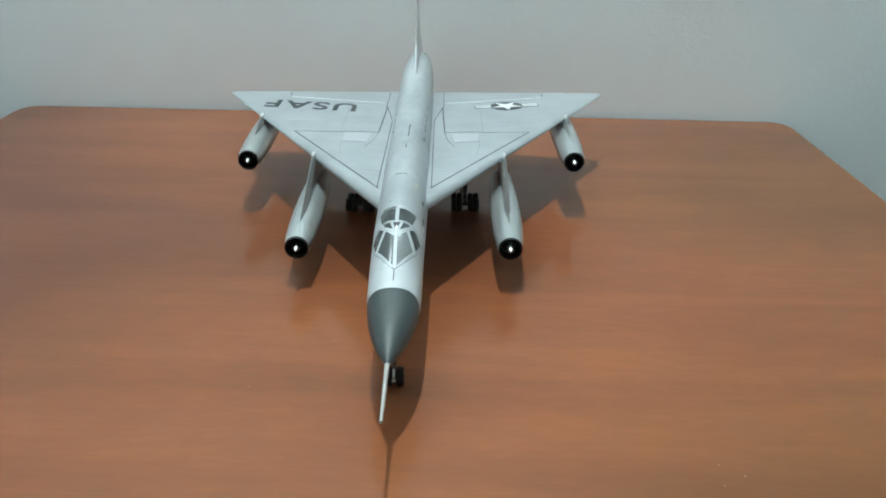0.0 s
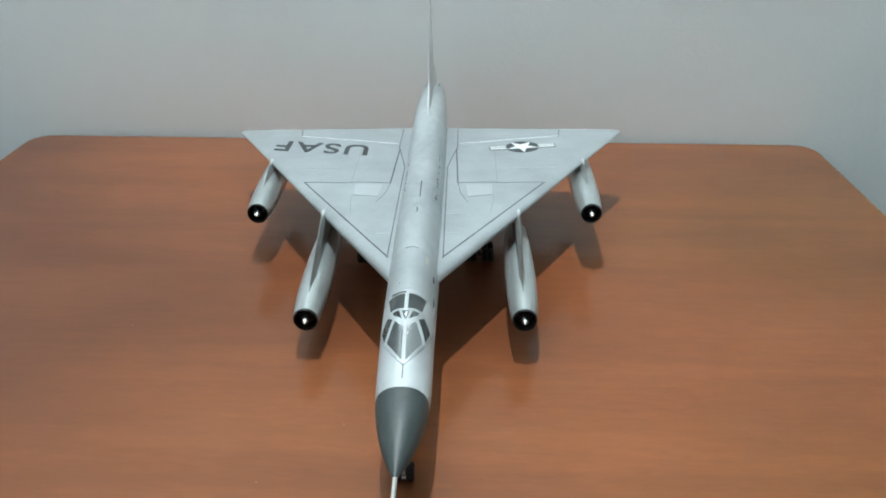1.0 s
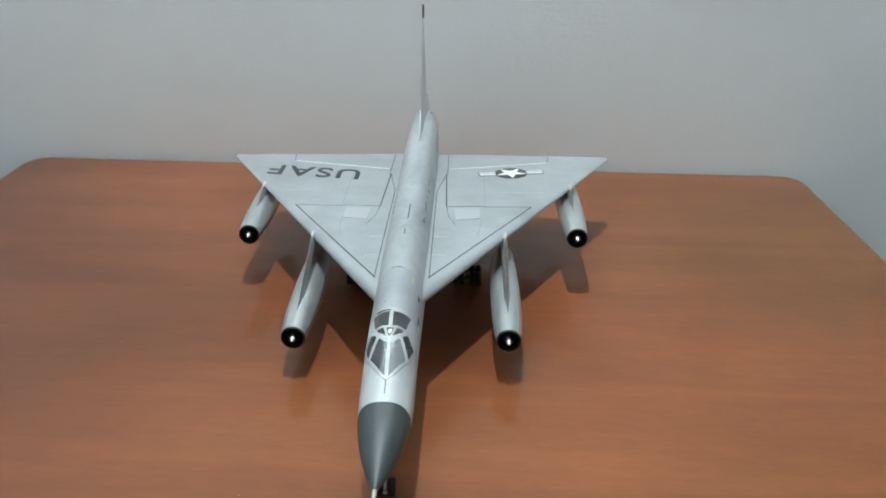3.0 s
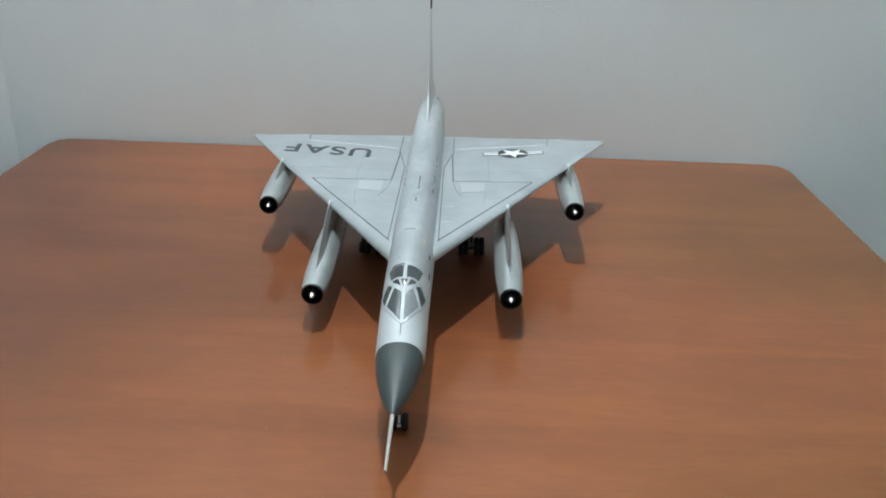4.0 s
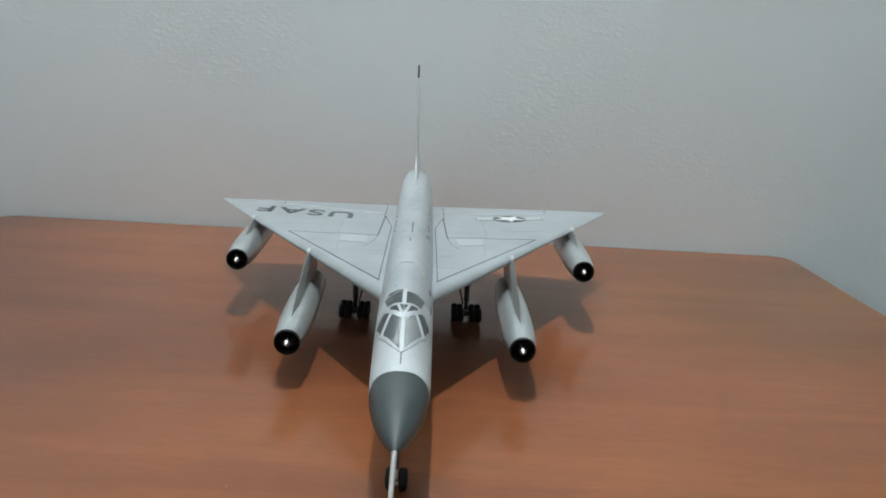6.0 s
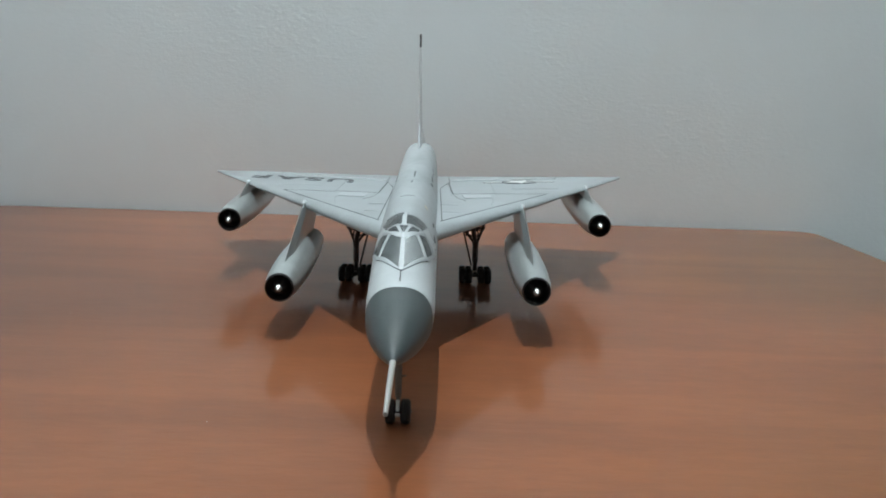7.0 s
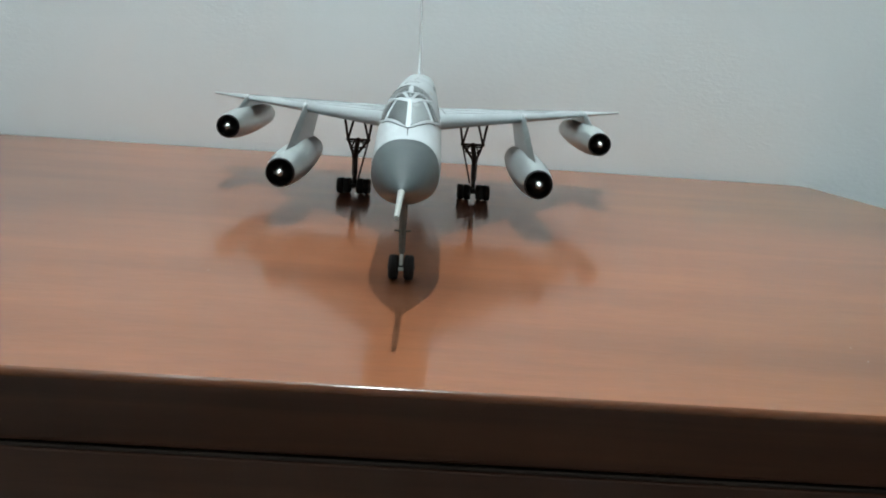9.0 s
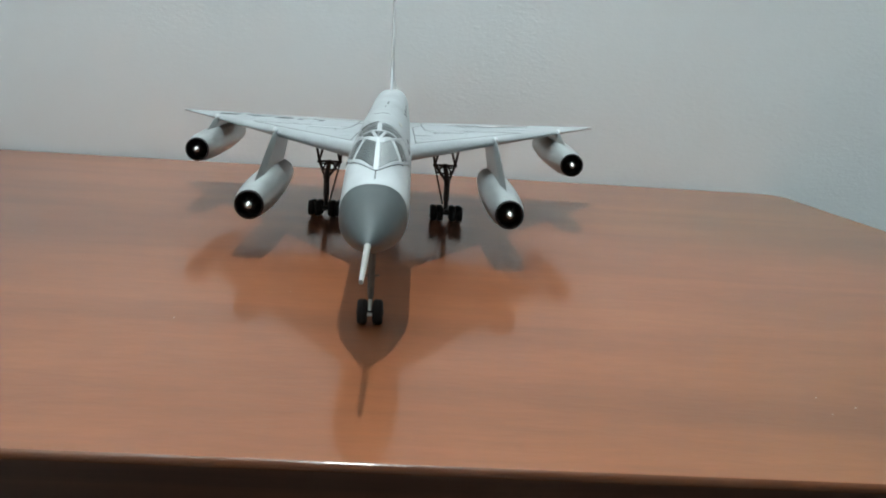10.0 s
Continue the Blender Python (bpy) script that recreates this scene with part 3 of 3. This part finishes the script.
def build_main_gear(sign, plane):
    x, y = (.0457 if sign > 0 else -.0440), (.326 if sign > 0 else .320)
    r, bar, xt = .0057, .0415, x - sign * .0021
    yt = y - .002
    strut = join(rod((xt, yt, bar + .0005), (x, y - .001, .0300), .0018, 14), rod((x, y - .001, .0318), (x, y - .001, .0285), .0025, 14),
                 rod((x, y - .001, .0300), (x, y, .0150), .0022, 14), rod((x, y, .0165), (x, y, .0070), .0017, 14),
                 rod((x, y - .0115, .0078), (x, y + .0065, .0062), .0018, 10))
    gear = part("main_gear", strut, DARK_METAL, plane, "dark main landing gear leg with an eight-wheel bogie")
    part("crossbar", join(rod((xt - .0080, yt, bar), (xt + .0080, yt, bar), .0009, 10), rod((xt - .0070, yt, bar - .0017), (xt + .0070, yt, bar - .0017), .0006, 8),
                          knob((xt - .0078, yt, bar), .0014), knob((xt + .0078, yt, bar), .0014), knob((xt, yt - .001, bar - .0004), .0021)), DARK_METAL, gear)
    for k in (-1, 1):
        part("truss", rod((xt + k * .0076, yt, bar), (xt + k * .0108, yt, .0605), .0009, 8), DARK_METAL, gear)
        part("truss", rod((xt + k * .0076, yt, bar), (xt + k * .0026, yt + .002, .0605), .0009, 8), DARK_METAL, gear)
        part("truss", join(rod((xt + k * .0074, yt, bar), (x + k * .0012, y - .001, .0300), .0010, 8), knob((xt + k * .0046, yt, .0362), .0011)), DARK_METAL, gear)
        part("truss", rod((xt + k * .0022, yt, bar), (xt + k * .0046, yt, .0362), .0006, 8), DARK_METAL, gear)
        part("truss", rod((xt + k * .0046, yt, .0362), (x + k * .0010, yt, .0350), .0006, 8), DARK_METAL, gear)
    part("brace", rod((xt - sign * .0078, yt, bar), (x - sign * .0026, y + .001, .0120), .0007, 8), DARK_METAL, gear)
    part("torque_link", join(rod((x, y - .003, .026), (x, y - .0065, .019), .0009, 8), rod((x, y - .0065, .019), (x, y - .003, .012), .0009, 8)), DARK_METAL, gear)
    lean = math.tan(radians(LIST))
    # the bogie is tilted: its front wheels hang just clear of the desk
    for dy, up in ((-.0115, .0017), (.0055, 0)):
        h = r + up
        part("axle", rod((x - .0112, y + dy, h + (x - .0112) * lean), (x + .0112, y + dy, h + (x + .0112) * lean), .0012, 8), DARK_METAL, gear)
        for dx in (-.0096, -.0047, .0047, .0096):
            wheel(gear, (x + dx, y + dy, h + (x + dx) * lean), r, .0046)


def build_nose_gear(plane):
    y = .0500
    r = .0056
    strut = join(rod((0, y + .004, .040), (0, y, .0060), .0010, 14), rod((0, y + .004, .040), (0, y + .0022, .022), .0013, 14))
    gear = part("nose_gear", strut, GEAR_GREY, plane, "grey metal nose gear leg with twin dark wheels")
    part("drag_brace", rod((0, y + .002, .020), (0, y + .028, .038), .0009, 8), DARK_METAL, gear)
    for k in (-1, 1):
        part("side_link", rod((k * .0015, y + .003, .034), (k * .0010, y + .001, .012), .0004, 6), GEAR_GREY, gear)
        part("landing_lamp", rod((k * .0010, y + .001, .0215), (k * .0036, y + .001, .0218), .0004, 8), GEAR_GREY, gear)
    part("axle", rod((-.006, y, r), (.006, y, r), .0010, 8), DARK_METAL, gear)
    part("fork", join(rod((0, y - .0020, .0115), (0, y - .0046, .0074), .0008, 10), rod((-.0011, y - .0052, .0058), (.0011, y - .0052, .0058), .0009, 10)), BARE, gear, "pale metal fork between the nose wheels")
    for dx in (-.0034, .0034):
        wheel(gear, (dx, y, r), r, .0045)


def build_canopy(plane):
    post, rim = .0011, .0008
    strips = [((.0690, 0), (.0940, 0), .0013)]
    ring = [((.1010, 0), (.1150, 0), .0015)]
    for k in (1, -1):
        strips += [((.0830, k * 40), (.0955, k * 24), post)]
        ring += [((.0905, 0), (.0925, k * 11), .0012), ((.0925, k * 11), (.0955, k * 20), .0012), ((.0955, k * 20), (.1000, k * 30), .0011), ((.1000, k * 30), (.1030, k * 35), .0012),
                   ((.1012, 0), (.1024, k * 17), .0013), ((.1024, k * 17), (.1030, k * 35), .0011), ((.1030, k * 35), (.1000, k * 68), .0008),
                   ((.0935, k * 1), (.1016, k * 10), .0008), ((.1030, k * 35), (.1180, k * 46), .0009),
                   ((.1150, 0), (.1162, k * 22), .0006), ((.1162, k * 22), (.1180, k * 46), .0006)]
    can = part("canopy", join(*[hull_strip(p, q, w, thick=.00035) for p, q, w in strips]), FRAME, plane, "pale framed cockpit canopy with grey clear panes")
    part("canopy_bow", join(*[hull_strip(p, q, w, thick=.00028) for p, q, w in ring]), BOW, can, "silver-grey bow and rear frame of the canopy")
    panes = [[(.0712, 3), (.0832, 37), (.0945, 21), (.0900, 3)],
             [(.0860, 46), (.0955, 59), (.1004, 40), (.0968, 28)],
             [(.0948, .3), (.0956, 2.6), (.1006, 8), (.1004, .3)],
             [(.0952, 7), (.0995, 26), (.1015, 28), (.1010, 14)],
             [(.1022, 4), (.1036, 34), (.1168, 43), (.1143, 4)]]
    for k in (1, -1):
        for p, q in (((.0690, 0), (.0762, k * 24)), ((.0762, k * 24), (.0842, k * 47)), ((.0842, k * 47), (.0925, k * 58)), ((.0925, k * 58), (.1000, k * 68))):
            part("canopy_rim", hull_strip(p, q, .0012, thick=.00030), SILVER, can, "grey lower rim of the canopy")
            part("canopy_gap", hull_strip((p[0] - .0008, p[1]), (q[0] - .0008, q[1]), .00025, thick=.00020), DECAL_DARK, can)
    part("canopy_gap", hull_strip((.1160, -2), (.1166, -14), .0010, thick=.0005), LINE, can, "dark gap behind the canopy")
    part("canopy_gap", hull_strip((.1166, -14), (.1184, -34), .0008, thick=.0005), LINE, can, "dark gap behind the canopy")
    for k in (1, -1):
        for p in panes:
            c = [(y, k * a) for y, a in p]
            part("cockpit_lining", hull_patch(c, 0.00005, .00010, 5), COCKPIT, can)
            # one front pane is paler and less clear than the rest
            whitish = k > 0 and p is panes[0]
            pane = part("pane", hull_patch(c, 0.00022, .00015, 5), PALE_GLASS if whitish else GLASS, can, "whitish canopy pane" if whitish else "clear grey canopy pane")
            pane.visible_shadow = False


def build_fin(plane):
    # sections: height, leading edge, trailing edge, half thickness
    rows = [(.084, .4180, .572, .0022), (.0922, .4310, .576, .0021), (.111, .4640, .580, .0018), (.150, .5170, .576, .0014), (.1828, .5605, .5702, .0010)]
    shape = [(0, 0), (.02, .16), (.06, .36), (.14, .66), (.32, 1), (.6, .85), (1, .12)]
    bm = bmesh.new()
    rings = []
    for z, le, te, t in rows:
        bend = -.0028 * (z - .076) / .12
        right = [(bend + t * f, le + (te - le) * c, z) for c, f in shape]
        left = [(bend - t * f, le + (te - le) * c, z) for c, f in reversed(shape[1:])]
        rings.append([bm.verts.new(p) for p in right + left])
    n = len(rings[0])
    for a, b in zip(rings, rings[1:]):
        for k in range(n):
            bm.faces.new((a[k], a[(k + 1) % n], b[(k + 1) % n], b[k]))
    bm.faces.new(rings[-1])
    fin = part("tail_fin", bm, FIN, plane, "thin swept silver-grey tail fin")
    part("fin_tip", prism([(.5605, .1828), (.5650, .1954), (.5702, .1954), (.5702, .1828)], "x", -.0034, -.0016), BLACK, fin, "black fin tip")
    # low fairing round the rear of the fin's root
    bm = bmesh.new()
    rings = []
    for y, w, top in ((.505, .0012, .0925), (.525, .0026, .0955), (.545, .0034, .0985), (.562, .0034, .1010), (.574, .0028, .1015), (.579, .0012, .1000)):
        ring = [(w * 1.25, .0780), (w * 1.1, .0780 + (top - .0780) * .4), (w * .75, .0780 + (top - .0780) * .8), (w * .25, top)]
        rings.append([bm.verts.new((x, y, z)) for x, z in ring] + [bm.verts.new((-x, y, z)) for x, z in reversed(ring)])
    for a, b in zip(rings, rings[1:]):
        for k in range(8):
            bm.faces.new((a[k], a[(k + 1) % 8], b[(k + 1) % 8], b[k]))
    bm.faces.new(rings[0])
    bm.faces.new(rings[-1])
    part("fin_fairing", bm, FIN, fin, "low grey fairing round the fin's root")
    for k in (-1, 1):
        part("fairing_gap", hull_strip((.535, k * 20), (.556, k * 28), .0014, thick=.0002), LINE, fin, "dark gap beside the fin's root")
    part("fin_leading_edge", rod((-.0002, .4290, .0915), (-.0006, .4640, .1115), .0011, 10, .0008), SILVER_LIGHT, fin, "pale foot of the fin's leading edge")


def lettering(text, size, m, material, name, parent, label):
    cu = bpy.data.curves.new(name, "FONT")
    cu.offset = 0.0005
    cu.space_character = 1.14
    cu.body, cu.size, cu.extrude, cu.align_x, cu.align_y = text, size, 0.0002, "LEFT", "BOTTOM"
    tmp = bpy.data.objects.new("tmp", cu)
    scene.collection.objects.link(tmp)
    me = bpy.data.meshes.new_from_object(tmp.evaluated_get(bpy.context.evaluated_depsgraph_get()))
    bpy.data.objects.remove(tmp)
    bpy.data.curves.remove(cu)
    me.materials.clear()
    me.materials.append(material)
    me.transform(m)
    for v in me.vertices:
        v.co.z = wing_z(v.co.x, v.co.y) + 0.00010 + (0.00015 if v.co.z > 0 else -0.0003)
    ob = new(name, me)
    ob.parent = parent
    return tagged(ob, label)


def build_roundel(cx, cy, r, turn, plane):
    c0, s0 = math.cos(radians(turn)), math.sin(radians(turn))

    def put(pts):
        return [(cx + c0 * x - s0 * y, cy + s0 * x + c0 * y) for x, y in pts]
    disc = part("roundel", on_wing(put([(r * math.cos(a), r * math.sin(a)) for a in (2 * math.pi * (k + .5) / 28 for k in range(28))]), .0001, .00015),
                DECAL_DARK, plane, "dark blue-grey national roundel with a white star")
    star = []
    for k in range(10):
        a = -math.pi / 2 + math.pi * k / 5
        q = r * (.98 if k % 2 == 0 else .385)
        star.append((q * math.cos(a), q * math.sin(a)))
    part("star", on_wing(put(star), .0003, .0002), DECAL_WHITE, disc, "white star")
    h = r * .25
    for s in (-1, 1):
        a, b = s * r * .97, s * r * 1.92
        e = b + s * .0009
        part("bar_border", on_wing(put([(a, -h * 1.3), (e, -h * 1.3), (e, h * 1.3), (a, h * 1.3)]), .00005, .0001), DECAL_DARK, disc)
        part("bar", on_wing(put([(a, -h), (b, -h), (b, h), (a, h)]), .0002, .0002), DECAL_WHITE, disc, "white bar")
        part("bar_stripe", on_wing(put([(a, -h * .22), (b, -h * .22), (b, h * .22), (a, h * .22)]), .0004, .0002), SILVER, disc, "grey stripe along the bar")


LIST = -0.9                    # the model leans a little to one side


def build_airplane():
    plane = tagged(new("model_airplane"), "silver-grey scale model of a delta-wing jet bomber on the desk", "model airplane")
    plane.matrix_basis = pose(0.006, 0.280, Z0, 0, LIST, 2.6)
    part("fuselage", hull_body(.1202, .572, 110, cap0=True), HULL_PAINT, plane, "long slim silver-grey fuselage")
    part("nose_section", hull_body(.0532, .1200, 32), NOSE, plane, "cleaner pale silver nose section under the canopy")
    part("radome", hull_body(.0, .0530, 27), RADOME, plane, "dark grey pointed radome")
    part("probe", join(rod((0, .001, .0450), (0, -.026, .0435), .0013, 14, .0011), rod((0, -.026, .0435), (0, -.0440, .0425), .0011, 14, .0008)), BARE, plane, "bare metal nose probe")
    part("nose_seam", hull_strip((.0590, 0), (.0685, 0), .00035, thick=.00012), LINE, plane)
    part("nose_panel", hull_patch([(.120, -62), (.120, 62), (.1712, 62), (.1712, -62)], .0, .00010, 24), SILVER, plane, "cleaner silver-grey panel behind the canopy")
    for s in (1, -1):
        build_wing(s, plane)
        wing_details(s, plane)
        build_nacelle(s * .0742, .1698, .0310, True, plane)
        build_nacelle(s * .1360, .3082, .0472, False, plane)
        build_main_gear(s, plane)
    build_nose_gear(plane)
    build_canopy(plane)
    build_fin(plane)
    lettering("USAF", .0385, Matrix(((-.905, 0, 0, -.0528), (.085, -1, 0, .4282), (0, 0, 1, 0), (0, 0, 0, 1))), DECAL_DARK, "lettering", plane, "dark grey USAF lettering")
    build_roundel(.0856, .4140, .0152, 5.0, plane)
    # dark marks along the spine and small unreadable stencils on its flanks
    for y0, y1, a, w in ((.250, .278, 2, .0008), (.224, .232, 0, .0007), (.128, .1285, -20, .0009)):
        part("spine_mark", hull_strip((y0, a), (y1, a), w, thick=.00012), LINE, plane)
    part("spine_mark", hull_strip((.172, -16), (.1715, 12), .0006, thick=.00012), LINE, plane)
    rng = random.Random(4)
    for side, y0, y1, count in ((1, .246, .350, 15), (-1, .262, .330, 10)):
        for k in range(count):
            if rng.random() < (0.25 if side > 0 else 0.4):
                continue
            y = y0 + (y1 - y0) * k / count
            part("stencil", hull_strip((y, side * (46 + rng.uniform(-3, 3))), (y + .0035, side * (46 + rng.uniform(-3, 3))), rng.choice((.0007, .0010, .0016, .0026)) if side > 0 else rng.uniform(.0007, .0014), thick=.00012), DECAL_DARK, plane)
    part("stencil", hull_strip((.148, 58), (.154, 58), .0020, thick=.00015), LINE, plane, "small black mark behind the canopy")
    part("stencil", hull_strip((.126, 66), (.132, 64), .0018, thick=.00015), LINE, plane, "small black mark behind the canopy")
    part("stencil", hull_strip((.119, 70), (.125, 68), .0008, thick=.00015), DECAL_WHITE, plane, "small pale mark behind the canopy")
    part("stain", hull_strip((.158, 36), (.166, 36), .0030, thick=.00010), STAIN, plane, "small yellowed patch")
    return plane


build_airplane()


def build_dust():
    """A few pale specks of dust on the desk top."""
    rng = random.Random(11)
    spots = [(0.175, 0.271), (0.174, 0.255), (0.186, 0.263), (-0.214, 0.477), (-0.039, 0.375), (-0.079, 0.321), (-0.012, 0.505)]
    bms = []
    for x, y in spots:
        b = bmesh.new()
        bmesh.ops.create_icosphere(b, subdivisions=1, radius=rng.uniform(0.00022, 0.0004))
        bmesh.ops.scale(b, vec=(1.3, 1, 0.5), verts=b.verts)
        bmesh.ops.translate(b, vec=(x, y, Z0 + 0.0002), verts=b.verts)
        bms.append(b)
    tagged(part("dust_specks", join(*bms), DUST), "tiny pale specks of dust on the desk top", "dust", kind="stuff")


build_dust()
